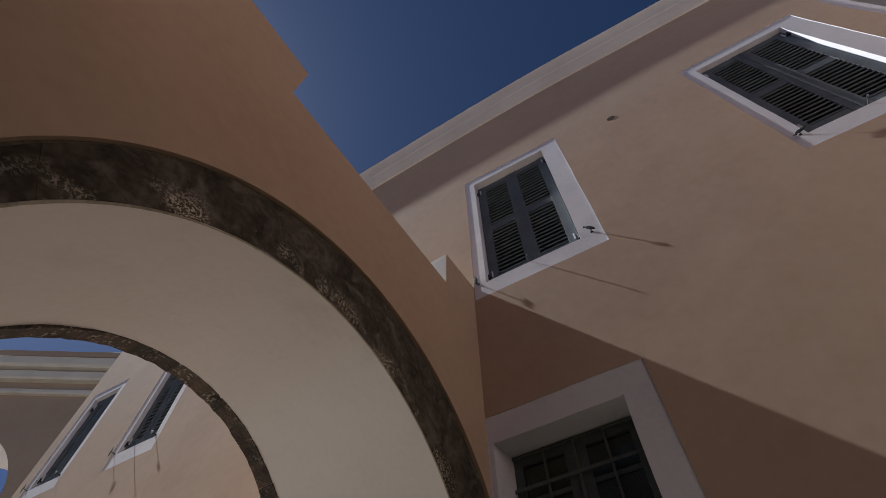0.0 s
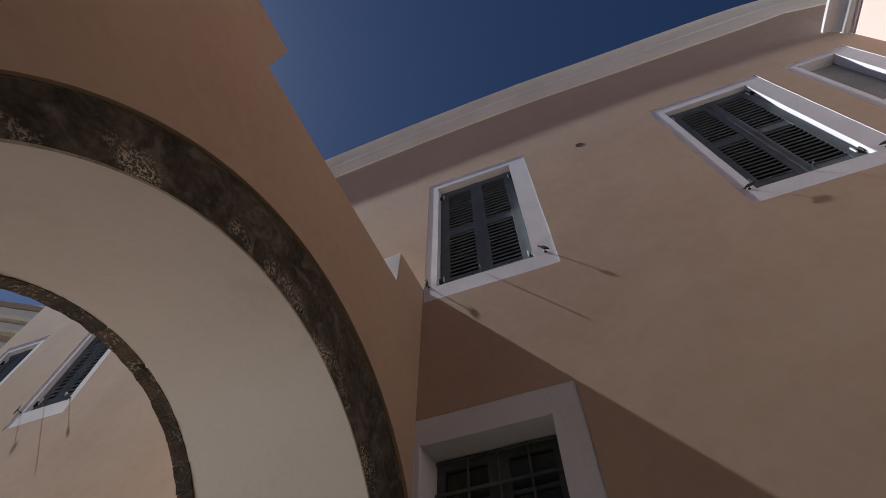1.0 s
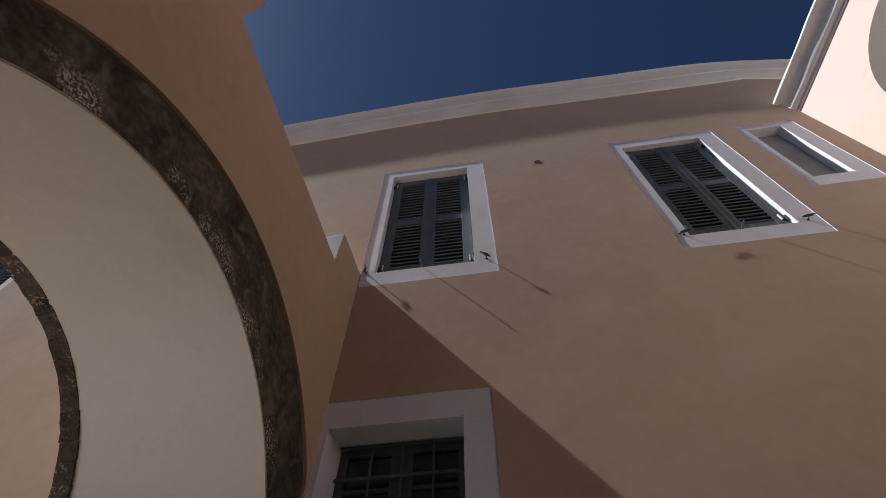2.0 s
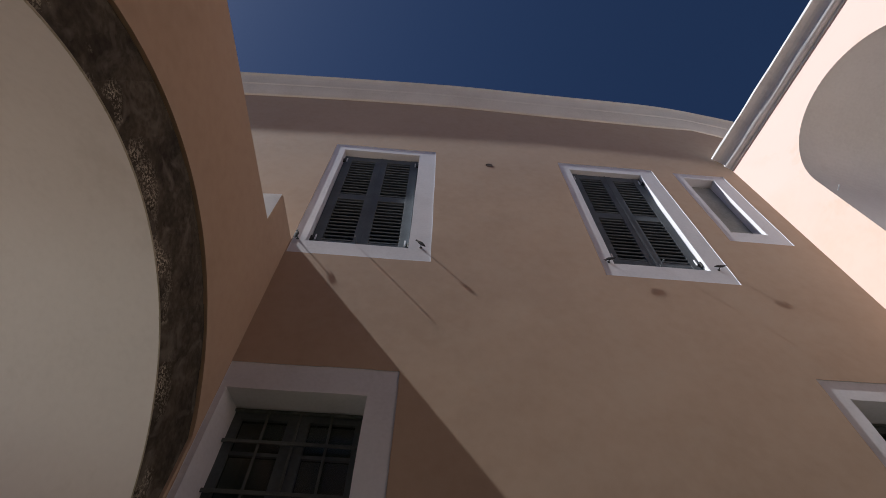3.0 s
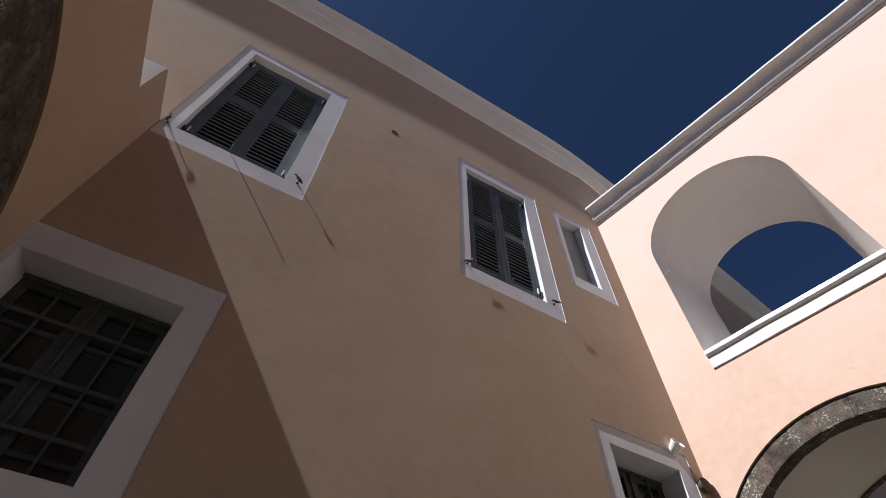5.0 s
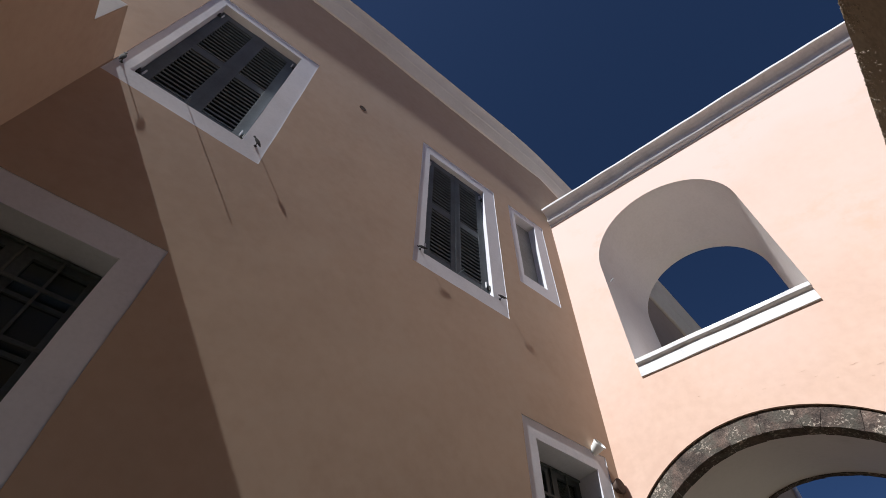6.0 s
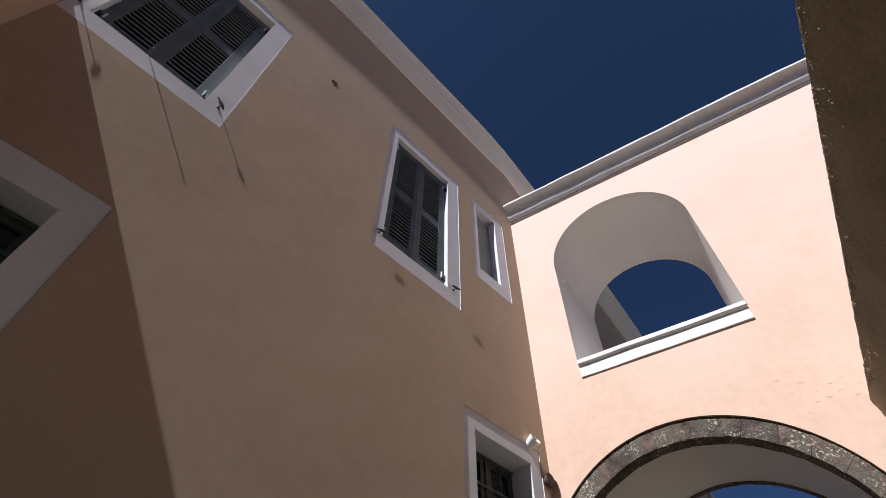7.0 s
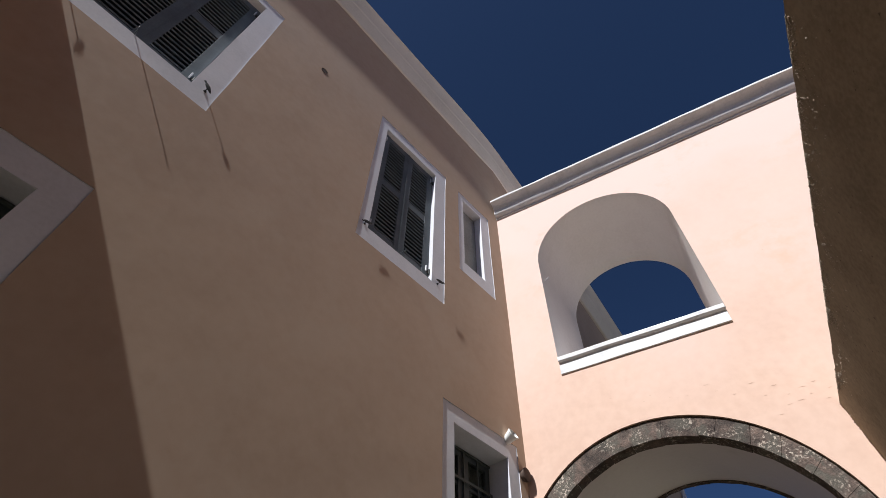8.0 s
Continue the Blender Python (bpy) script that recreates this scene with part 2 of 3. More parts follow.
def rect_loop(x0, x1, z0, z1, n=1, wob=0.0):
    """A rectangle as a loop of (x, z), each side in n pieces, with edges as uneven as hand-laid plaster."""
    loop = []
    for (ax, az), (bx, bz) in (((x0, z0), (x1, z0)), ((x1, z0), (x1, z1)), ((x1, z1), (x0, z1)), ((x0, z1), (x0, z0))):
        for i in range(n):
            x, z = ax + (bx - ax) * i / n, az + (bz - az) * i / n
            dx = wob * (noise.noise((x * 2.3, z * 2.3, 1.7)) + 0.35 * noise.noise((x * 9, z * 9, 4.1)))
            dz = wob * (noise.noise((x * 2.3, z * 2.3, 8.3)) + 0.35 * noise.noise((x * 9, z * 9, 6.6)))
            loop.append((x + dx, z + dz))
    return loop


# ---- plan ----
FACE = 2.40                     # the long wall's face lies in y = FACE
WEST, EAST = (-1.128, FACE), (3.78, FACE)      # where the two cross walls meet it
WEST_U, WEST_N = Vector((-0.055, -0.9985, 0)), Vector((0.9985, -0.055, 0))    # along the wall, and out of its face
EAST_U, EAST_N = Vector((0.21, -0.9777, 0)), Vector((-0.9777, -0.21, 0))


def on_west(u, z, d=0.0):
    p = Vector((*WEST, 0)) + WEST_U * u - WEST_N * d
    return Vector((p.x, p.y, z))


def on_east(u, z, d=0.0):
    p = Vector((*EAST, 0)) + EAST_U * u - EAST_N * d
    return Vector((p.x, p.y, z))


# ---- ground ----
bm = bmesh.new()
bmesh.ops.create_grid(bm, x_segments=2, y_segments=2, size=400)
ground = tagged(mesh_object("ground", bm, PAVING), "grey stone paving of the courtyard", "ground", kind="structure")

# unseen pale slab beyond the west archway, added to bounce light into the vault
bm = bmesh.new()
add_box(bm, (-24.0, -9.0, -0.05), (-2.375, 2.38, 0.006), 0.002)
tagged(mesh_object("lane_bounce_slab", bm, BOUNCE_PALE), "unseen pale slab added to bounce light into the vault", "paving", kind="structure")

# ---- the long house wall ----
WALL_TOP, BACK = 8.45, FACE + 0.45
A = dict(out=(-1.122, 0.056, 4.31, 6.645), hole=(-1.006, -0.138, 4.505, 6.508), catches=(0.042, 0.090))
B = dict(out=(1.520, 2.670, 4.31, 6.628), hole=(1.640, 2.486, 4.505, 6.46), catches=(0.074, 0.100))
C = dict(out=(2.918, 3.552, 5.045, 6.600), hole=(3.018, 3.384, 5.232, 6.490))
D = dict(out=(-1.127, -0.100, 1.70, 3.085), hole=(-1.092, -0.278, 1.85, 2.885))
E = dict(out=(2.668, 3.660, 1.70, 3.265), hole=(2.810, 3.515, 1.85, 3.105))
G = dict(out=(-5.645, -4.895, 4.31, 6.63), hole=(-5.555, -4.99, 4.505, 6.49), catches=(0.045, 0.075))
H = dict(out=(-7.20, -6.50, 4.42, 6.10), hole=(-7.11, -6.59, 4.59, 5.99), catches=(0.045, 0.075))
bm = bmesh.new()
near, far = [], []
for loop in [rect_loop(-7.44, 3.84, -0.3, WALL_TOP)] + [rect_loop(*w["out"], 14, 0.007) for w in (A, B, C, D, E, G, H)]:
    near.append([bm.verts.new((x, FACE, z)) for x, z in loop])
    far.append([bm.verts.new((x, BACK, z)) for x, z in loop])
fill_loops(bm, near)
fill_loops(bm, far)
for a, b in zip(near, far):
    strip(bm, a, b)
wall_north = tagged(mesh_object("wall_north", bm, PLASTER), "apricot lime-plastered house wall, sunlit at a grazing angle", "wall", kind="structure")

# the dim rooms behind it
bm = bmesh.new()
for z0, z1 in ((0.0, 3.7), (3.9, 8.2)):
    for lo, hi in (((-7.4, 5.0, z0), (3.9, 5.1, z1)), ((-7.4, BACK, z1 - 0.1), (3.9, 5.0, z1)), ((-7.4, BACK, z0), (3.9, 5.0, z0 + 0.1)),
                   ((-7.4, BACK, z0 + 0.1), (-7.3, 5.0, z1 - 0.1)), ((3.8, BACK, z0 + 0.1), (3.9, 5.0, z1 - 0.1))):
        add_box(bm, lo, hi)
tagged(mesh_object("room_shell", bm, ROOM), "dim plastered rooms behind the windows", "room", kind="structure")


# beyond the east cross wall the house bends back a little
BEND = 0.153
bm = bmesh.new()
END = 12.35
quad = [(3.84, FACE), (END, FACE + BEND * (END - 3.84)), (END, FACE + 0.5 + BEND * (END - 3.84)), (3.84, FACE + 0.5)]
low_ring = [bm.verts.new((x, y, -0.3)) for x, y in quad]
top_ring = [bm.verts.new((x, y, WALL_TOP)) for x, y in quad]
strip(bm, low_ring, top_ring)
bm.faces.new(low_ring)
bm.faces.new(top_ring)
tagged(mesh_object("wall_north_beyond", bm, PLASTER), "apricot house wall beyond the sunlit cross wall", "wall", kind="structure")

# its cornice: a moulded section swept along a gently bowed line (x, y of the lip)
LIP = [(-7.44, 2.25), (3.35, 2.25), (3.75, 2.28), (4.25, 2.337), (4.78, 2.395), (7.76, 2.76), (10.5, 3.17), (12.42, 3.47)]
CROWN = [(-7.44, 8.45), (-2.76, 8.79), (-1.94, 8.89), (-1.08, 8.96), (-0.21, 9.02), (0.68, 9.02), (1.5, 8.96), (2.5, 8.92), (3.32, 8.88), (3.9, 8.90), (12.42, 8.92)]
# (out from the wall, height under the crown)
SECTION = [(-0.02, -0.62), (0.004, -0.62), (0.018, -0.612), (0.027, -0.598), (0.028, -0.582), (0.022, -0.572), (0.030, -0.54), (0.044, -0.485), (0.056, -0.43), (0.068, -0.365),
           (0.076, -0.315), (0.082, -0.305), (0.087, -0.295), (0.096, -0.22), (0.110, -0.13), (0.126, -0.06), (0.143, -0.018), (0.150, -0.006), (0.142, 0.0), (-0.02, 0.01)]
bm = bmesh.new()
rows = []
steps = 110


def along(table, x):
    """A soft reading of a table of (x, value)."""
    return sum(np.interp(x + dx, [p[0] for p in table], [p[1] for p in table]) for dx in (-0.35, -0.15, 0, 0.15, 0.35)) / 5


for i in range(steps + 1):
    x = -7.44 + (12.42 + 7.44) * i / steps
    lip, crown = along(LIP, x), along(CROWN, x)
    root = FACE + 0.02 + BEND * max(0.0, x - 3.84)
    sag = 0.005 * noise.noise((x * 1.3, 0, 0))
    rows.append([bm.verts.new((x, root + (lip - root) * (o + 0.02) / 0.17, crown + z + sag)) for o, z in SECTION])
for a, b in zip(rows, rows[1:]):
    for j in range(len(SECTION) - 1):
        bm.faces.new((a[j], a[j + 1], b[j + 1], b[j]))
for end in (rows[0], rows[-1]):
    bm.faces.new(end)
tagged(mesh_object("cornice_north", bm, CORNICE), "cream moulded cornice along the top of the house wall", "cornice", kind="structure")

# a white downpipe on that far stretch of the house
pipe_y = FACE + BEND * (11.66 - 3.84) - 0.055
downpipe = thing("downpipe", (11.66, pipe_y, 0.0), "white-painted downpipe on the far stretch of house wall", "pipe")
bm = bmesh.new()
add_tube(bm, (0, 0, 0.0), (0, 0, 8.3), 0.042, segments=14)
part("pipe", bm, WHITE, downpipe)
for z in (1.2, 3.4, 5.0, 7.4):
    bm = bmesh.new()
    add_tube(bm, (0, 0, z), (0, 0, z + 0.035), 0.048, segments=14)
    add_box(bm, (-0.02, 0.03, z), (0.02, 0.10, z + 0.035), 0.003)
    part("bracket", bm, WHITE, downpipe)


# ---- windows ----
def frame_mesh(out, hole, y0, y1, splay=0.0):
    """A plain surround: the band between two rectangles, running back as the reveal."""
    bm = bmesh.new()
    uneven = lambda x0, x1, z0, z1, w: rect_loop(x0, x1, z0, z1, 14, w)
    put = lambda loop, y: [bm.verts.new((x, y, z)) for x, z in loop]
    o, i = put(uneven(*out, 0.007), y0), put(uneven(*hole, 0.004), y0)
    ib = put(uneven(hole[0] + splay, hole[1], hole[2], hole[3] - 0.01, 0.004), y1)
    ob = put(uneven(*out, 0.007), y1)
    edge = uneven(out[0] + 0.0015, out[1] - 0.0015, out[2] + 0.0015, out[3] - 0.0015, 0.007)
    strip(bm, put(edge, FACE + 0.0004), put(edge, y0 + 0.001))
    strip(bm, o, i)
    strip(bm, i, ib)
    strip(bm, ib, ob)
    strip(bm, ob, o)
    rim = [e for e in bm.edges if e.verts[0] in i and e.verts[1] in i]
    bmesh.ops.bevel(bm, geom=rim, offset=0.006, segments=2, affect="EDGES")
    return bm


def slat_mesh(width):
    bm = bmesh.new()
    add_box(bm, (-width / 2, -0.025, -0.0065), (width / 2, 0.021, 0.0065), 0.002)
    bmesh.ops.transform(bm, matrix=Matrix.Rotation(radians(33), 4, "X"), verts=bm.verts[:])
    bmesh.ops.recalc_face_normals(bm, faces=bm.faces[:])
    data = bpy.data.meshes.new("slat")
    bm.to_mesh(data)
    bm.free()
    data.materials.append(SHUTTER)
    return data


def shutter(parent, x0, x1, z0, z1, y, hinge_side):
    """A louvred leaf: stiles and rails joined, slats and hinges of their own."""
    bm = bmesh.new()
    s0, s1 = (0.092, 0.066) if hinge_side < 0 else (0.066, 0.092)
    t = 0.036
    mid = z0 + (z1 - z0) * 0.497
    add_box(bm, (x0, y, z0), (x0 + s0, y + t, z1), 0.004)
    add_box(bm, (x1 - s1, y, z0), (x1, y + t, z1), 0.004)
    for a, b in ((z0, z0 + 0.145), (mid - 0.055, mid + 0.055), (z1 - 0.10, z1)):
        add_box(bm, (x0 + s0 - 0.004, y + 0.003, a), (x1 - s1 + 0.004, y + t - 0.003, b), 0.003)
    leaf = part("shutter", bm, SHUTTER, parent, "slate-blue louvred wooden shutter leaf, closed")
    data = slat_mesh(x1 - x0 - s0 - s1 + 0.01)
    for a, b, count in ((z0 + 0.145, mid - 0.055, 13), (mid + 0.055, z1 - 0.10, 13)):
        for i in range(count):
            ob = new("slat", data)
            ob.parent = leaf
            ob.location = ((x0 + s0 + x1 - s1) / 2, y + t / 2 + 0.005, a + (b - a) * (i + 0.5) / count)
    hx = x0 + 0.035 if hinge_side < 0 else x1 - 0.035
    for hz in (z0 + 0.17, z1 - 0.12):
        bm = bmesh.new()
        add_box(bm, (hx - 0.006, y - 0.012, hz - 0.04), (hx + 0.006, y + 0.002, hz + 0.04), 0.003)
        part("hinge_pin", bm, STEEL, leaf, "bright zinc hinge pin")
        bm = bmesh.new()
        edge = x0 if hinge_side < 0 else x1
        add_box(bm, (edge - 0.022, y - 0.010, hz - 0.05), (edge + 0.022, y - 0.001, hz - 0.02), 0.002)
        add_tube(bm, (edge, y - 0.014, hz - 0.07), (edge, y - 0.014, hz), 0.009, segments=10)
        part("strap_hinge", bm, IRON, leaf, "black iron strap hinge")
    return leaf


def catch_mesh(lean, out):
    """A wrought-iron shutter dog: a thin stem out of the wall and a small bird-shaped swivel plate on its end."""
    bm = bmesh.new()
    add_tube(bm, (0, 0.02, 0), (0, -out, 0), 0.0045, 0.0038, 8)
    add_tube(bm, (0, 0.004, 0), (0, -0.005, 0), 0.015, 0.011, 12)
    m = Matrix.Translation((0, -out, 0)) @ Matrix.Rotation(radians(lean), 4, "Y") @ Matrix.Diagonal((1.15, 0.26, 1.5, 1))
    bird = [((-0.052, 0, -0.010), 0.004), ((-0.022, 0, -0.002), 0.012), ((0.006, 0, 0.003), 0.014), ((0.028, 0, 0.008), 0.009), ((0.040, 0, 0.018), 0.008), ((0.054, 0, 0.014), 0.003)]
    rings = []
    for a, r in bird:
        rings.append([bm.verts.new(m @ Vector((a[0], r * math.cos(k * math.pi / 5), a[2] + r * math.sin(k * math.pi / 5)))) for k in range(10)])
    for a, b in zip(rings, rings[1:]):
        strip(bm, a, b)
    bm.faces.new(rings[0])
    bm.faces.new(rings[-1])
    return bm


def shuttered_window(name, w, label, turns=((-75, 0.049), (-110, 0.049)), deep=0.055):
    win = thing(name, label=label, category="window", kind="structure")
    part("window_frame", frame_mesh(w["out"], w["hole"], FACE + 0.006, BACK - 0.01), WHITE, win, "white-painted plaster surround")
    x0, x1, z0, z1 = w["hole"]
    mid = (x0 + x1) / 2
    shutter(win, x0 + 0.006, mid - 0.002, z0 + 0.008, z1 - 0.008, FACE + deep, -1)
    shutter(win, mid + 0.002, x1 - 0.006, z0 + 0.008, z1 - 0.008, FACE + deep, 1)
    bm = bmesh.new()
    add_box(bm, (mid - 0.010, FACE + deep - 0.0042, z0 + 0.01), (mid + 0.010, FACE + deep - 0.0004, z1 - 0.01), 0.0015)
    part("cover_strip", bm, SHUTTER, win)
    if turns:
        bm = bmesh.new()
        add_tube(bm, (mid - 0.015, FACE + 0.08, z0 + 0.008), (mid - 0.015, FACE - 0.070, z0 + 0.001), 0.0042, segments=8)
        add_tube(bm, (mid - 0.015, FACE - 0.070, z0 + 0.001), (mid - 0.012, FACE - 0.071, z0 - 0.011), 0.0042, segments=8)
        part("shutter_hook", bm, SHUTTER, win, "thin blue-grey iron hook at the foot of the shutters")
        for x, (lean, out) in zip((w["out"][0] + w["catches"][0], w["out"][1] - w["catches"][1]), turns):
            bm = catch_mesh(lean, out)
            bmesh.ops.translate(bm, verts=bm.verts[:], vec=(x, FACE + 0.006, z0 + 0.015))
            part("shutter_catch", bm, IRON, win, "small black wrought-iron shutter catch")
    return win


def grilled_window(name, w, label, splay, deep, columns, rows_z):
    win = thing(name, label=label, category="window", kind="structure")
    part("window_frame", frame_mesh(w["out"], w["hole"], FACE + 0.006, BACK - 0.01, splay), WHITE, win, "white-painted plaster surround")
    x0, x1, z0, z1 = w["hole"]
    x0 += splay * deep / 0.44
    y = FACE + deep
    bm = bmesh.new()
    add_box(bm, (x0, y, z1 - 0.03), (x1, y + 0.02, z1 - 0.012), 0.003)
    grille = part("grille", bm, BARS, win, "grey-painted iron window grille")
    for x in columns:
        bm = bmesh.new()
        add_box(bm, (x - 0.007, y, z0), (x + 0.007, y + 0.012, z1 - 0.01), 0.003)
        part("upright_bar", bm, BARS, grille)
    for z in rows_z:
        bm = bmesh.new()
        add_box(bm, (x0 - 0.001, y - 0.008, z - 0.011), (x1 + 0.005, y + 0.002, z + 0.011), 0.003)
        part("cross_bar", bm, BARS, grille)
    # two casement leaves behind the grille
    mid, y = (x0 + x1) / 2, y + 0.018
    for a, b in ((x0 - 0.01, mid - 0.001), (mid + 0.001, x1 + 0.01)):
        bm = bmesh.new()
        for lo, hi in (((a, z0), (a + 0.065, z1)), ((b - 0.065, z0), (b, z1)), ((a + 0.06, z1 - 0.075), (b - 0.06, z1)), ((a + 0.06, z0), (b - 0.06, z0 + 0.08))):
            add_box(bm, (lo[0], y, lo[1]), (hi[0], y + 0.045, hi[1]), 0.004)
        leaf = part("casement", bm, WOOD, win, "dark blue-grey wooden casement")
        z = z1 - 0.30
        while z > z0 + 0.1:
            bm = bmesh.new()
            add_box(bm, (a + 0.06, y + 0.006, z - 0.012), (b - 0.06, y + 0.036, z + 0.012), 0.003)
            part("glazing_bar", bm, WOOD, leaf)
            z -= 0.29
        bm = bmesh.new()
        add_box(bm, (a + 0.055, y + 0.02, z0 + 0.07), (b - 0.055, y + 0.024, z1 - 0.065))
        part("pane", bm, GLASS, leaf, "dark reflecting window glass").visible_shadow = False
    bm = bmesh.new()
    add_box(bm, (w["hole"][0], FACE + 0.02, z0 - 0.02), (w["hole"][1], BACK - 0.02, z0 + 0.012), 0.006)
    part("window_sill", bm, CREAM, win, "pale stone sill")
    return win


shuttered_window("window_1", A, "closed slate-blue louvred shutters in a white surround, beside the arch wall", deep=0.083)
shuttered_window("window_2", B, "closed slate-blue louvred shutters in a white surround, sunlit reveal", ((174, 0.038), (5, 0.042)))
shuttered_window("window_3", G, "closed dark louvred shutters beyond the passage")
shuttered_window("window_4", H, "closed dark louvred shutters beyond the passage, near the far wall")
win = thing("window_5", label="small blind window niche with a white surround", category="window", kind="structure")
part("window_frame", frame_mesh(C["out"], C["hole"], FACE + 0.006, FACE + 0.34), WHITE, win, "white-painted plaster surround")
bm = bmesh.new()
add_box(bm, (C["hole"][0] - 0.02, FACE + 0.112, C["hole"][2] - 0.02), (C["hole"][1] + 0.02, FACE + 0.20, C["hole"][3] + 0.02))
part("blind_panel", bm, PANEL, win, "plain grey-white plastered panel")
grilled_window("window_6", D, "shaded ground-floor window behind a grey iron grille", 0.10, 0.17, (-0.85, -0.663, -0.475), (2.645, 2.345, 2.09))
grilled_window("window_7", E, "ground-floor window with a grille in a deep white reveal", 0.03, 0.20, (2.98, 3.16, 3.34), (2.83, 2.50, 2.17))

# small clay vent in the wall
vent = thing("wall_vent", (0.674, FACE, 6.375), "small round brown clay vent pipe in the plaster", "vent")
bm = bmesh.new()
add_tube(bm, (0, 0.02, 0), (0, -0.003, 0), 0.046, 0.043, 20, False)
add_tube(bm, (0, 0.01, 0), (0, -0.003, 0), 0.039, 0.039, 20, False)
part("rim", bm, RUST, vent)
# dark disc on the face, coloured as the shade of an open hole
bm = bmesh.new()
add_tube(bm, (0, 0.01, 0), (0, -0.0022, 0), 0.0385, 0.0385, 20)
part("vent_core", bm, HOLE_DARK, vent, "dark disc painted as the shaded mouth of the vent")


# ---- cross walls with arches ----
def ring_stones(parent, place, inner, outer, count, front, depth, seed, low=-9.0, gap=0.0013, rough=0.003, mat=None, slant=0.0):
    """Separate wedge stones round an arch, each a little uneven. inner, outer: (along, height, radius)."""
    rng = random.Random(seed)
    marks = [i + (rng.uniform(-0.22, 0.22) if 0 < i < count else 0) for i in range(count + 1)]
    leans = [rng.uniform(-slant, slant) if 0 < i < count else 0 for i in range(count + 1)]
    spans = [(math.pi * a / count, math.pi * b / count) for a, b in zip(marks, marks[1:])]
    for (a, b), lean_a, lean_b in zip(spans, leans, leans[1:]):
        bm = bmesh.new()
        deep = depth
        lift = rng.uniform(-0.002, 0.003)
        grid = []
        for d in (front - lift, front + deep):
            layer = []
            for i in range(4):
                row = []
                for k in range(4):
                    f = k / 3
                    first, last = a + gap + lean_a * (f - 0.5), b - gap + lean_b * (f - 0.5)
                    ang = first + (last - first) * i / 3
                    c = [inner[n] + (outer[n] - inner[n]) * f for n in range(3)]
                    r = c[2] + (rng.uniform(-rough, rough) if k in (0, 3) else 0) - (rough + 0.002 if k == 0 else 0) - (0.004 if k == 3 else 0)
                    u, z = c[0] + r * math.cos(ang), c[1] + r * math.sin(ang)
                    edge = 0.003 if (i in (0, 3) or k in (0, 3)) else 0
                    wob = rng.uniform(-0.002, 0.002)
                    row.append(bm.verts.new(place(max(u, low), z, d + edge + wob if d < front + deep / 2 else d)))
                layer.append(row)
            grid.append(layer)
        for layer in grid:
            for i in range(3):
                for k in range(3):
                    bm.faces.new((layer[i][k], layer[i + 1][k], layer[i + 1][k + 1], layer[i][k + 1]))
        f, g = grid
        for i in range(3):
            bm.faces.new((f[i][0], f[i + 1][0], g[i + 1][0], g[i][0]))
            bm.faces.new((f[i][3], f[i + 1][3], g[i + 1][3], g[i][3]))
            bm.faces.new((f[0][i], f[0][i + 1], g[0][i + 1], g[0][i]))
            bm.faces.new((f[3][i], f[3][i + 1], g[3][i + 1], g[3][i]))
        part("arch_stone", bm, mat or STONE, parent)


def cross_wall(name, place, outline, ring_outer, ring_inner, far_inner, depth, label, extra=None, low=-9.0, mat=None, extra_back=None):
    """A thick wall with a stone-ringed archway, plain plaster faces and a plastered vault, and an optional upper arched opening."""
    base = -0.1
    bm = bmesh.new()
    put = lambda loop, d: [bm.verts.new(place(u, z, d)) for u, z in loop]
    front = [put(outline, 0), put(arch_loop(*ring_outer, base, low), 0)]
    back = [put(outline, depth), put(arch_loop(*far_inner, base, low), depth)]
    if extra:
        front.append(put(arch_loop(*extra), 0))
        back.append(put(arch_loop(*(extra_back or extra)), depth))
    fill_loops(bm, front)
    fill_loops(bm, back)
    strip(bm, front[0], back[0])
    lip = put(arch_loop(*ring_outer, base, low), 0.16)
    strip(bm, front[1], lip)
    wall = tagged(mesh_object(name, bm, mat or PLASTER), label, "wall", kind="structure")
    # vault
    bm = bmesh.new()
    a = put(arch_loop(*ring_inner, base, low + 0.02), 0.016)
    b = put(arch_loop(*far_inner, base, low), depth)
    mids = []
    for k in range(1, 8):
        f = k / 8
        mids.append([bm.verts.new(p.co.lerp(q.co, f)) for p, q in zip(a, b)])
    for p, q in zip([a] + mids, mids + [b]):
        strip(bm, p, q)
    part("vault", bm, DIM_CREAM, wall, "darkened glossy cream plaster on the underside of the arch", smooth=True)
    bm = bmesh.new()
    bed = (ring_inner[0], ring_inner[1], ring_inner[2] + 0.014)
    lip = put(arch_loop(*bed, base, low + 0.02), 0.023)
    strip(bm, lip, put(arch_loop(*ring_outer, base, low), 0.023))
    strip(bm, lip, put(arch_loop(*bed, base, low + 0.02), 0.048))
    part("mortar_bed", bm, MORTAR, wall, "brown mortar behind the arch stones")
    if extra:
        bm = bmesh.new()
        strip(bm, put(arch_loop(*extra), 0.0), put(arch_loop(*(extra_back or extra)), depth))
        part("opening_reveal", bm, CREAM, wall, "cream plastered inside of the upper arch")
    return wall


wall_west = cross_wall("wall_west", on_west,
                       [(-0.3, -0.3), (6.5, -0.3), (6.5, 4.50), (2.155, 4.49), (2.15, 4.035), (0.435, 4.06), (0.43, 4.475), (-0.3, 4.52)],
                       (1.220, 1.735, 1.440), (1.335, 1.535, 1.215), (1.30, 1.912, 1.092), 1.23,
                       "shaded apricot wall with a stone-ringed archway and stepped parapet", low=0.004, mat=BOUNCE_APRICOT)
# grubby lime lip where the vault plaster meets the ring
bm = bmesh.new()
lip_rows = []
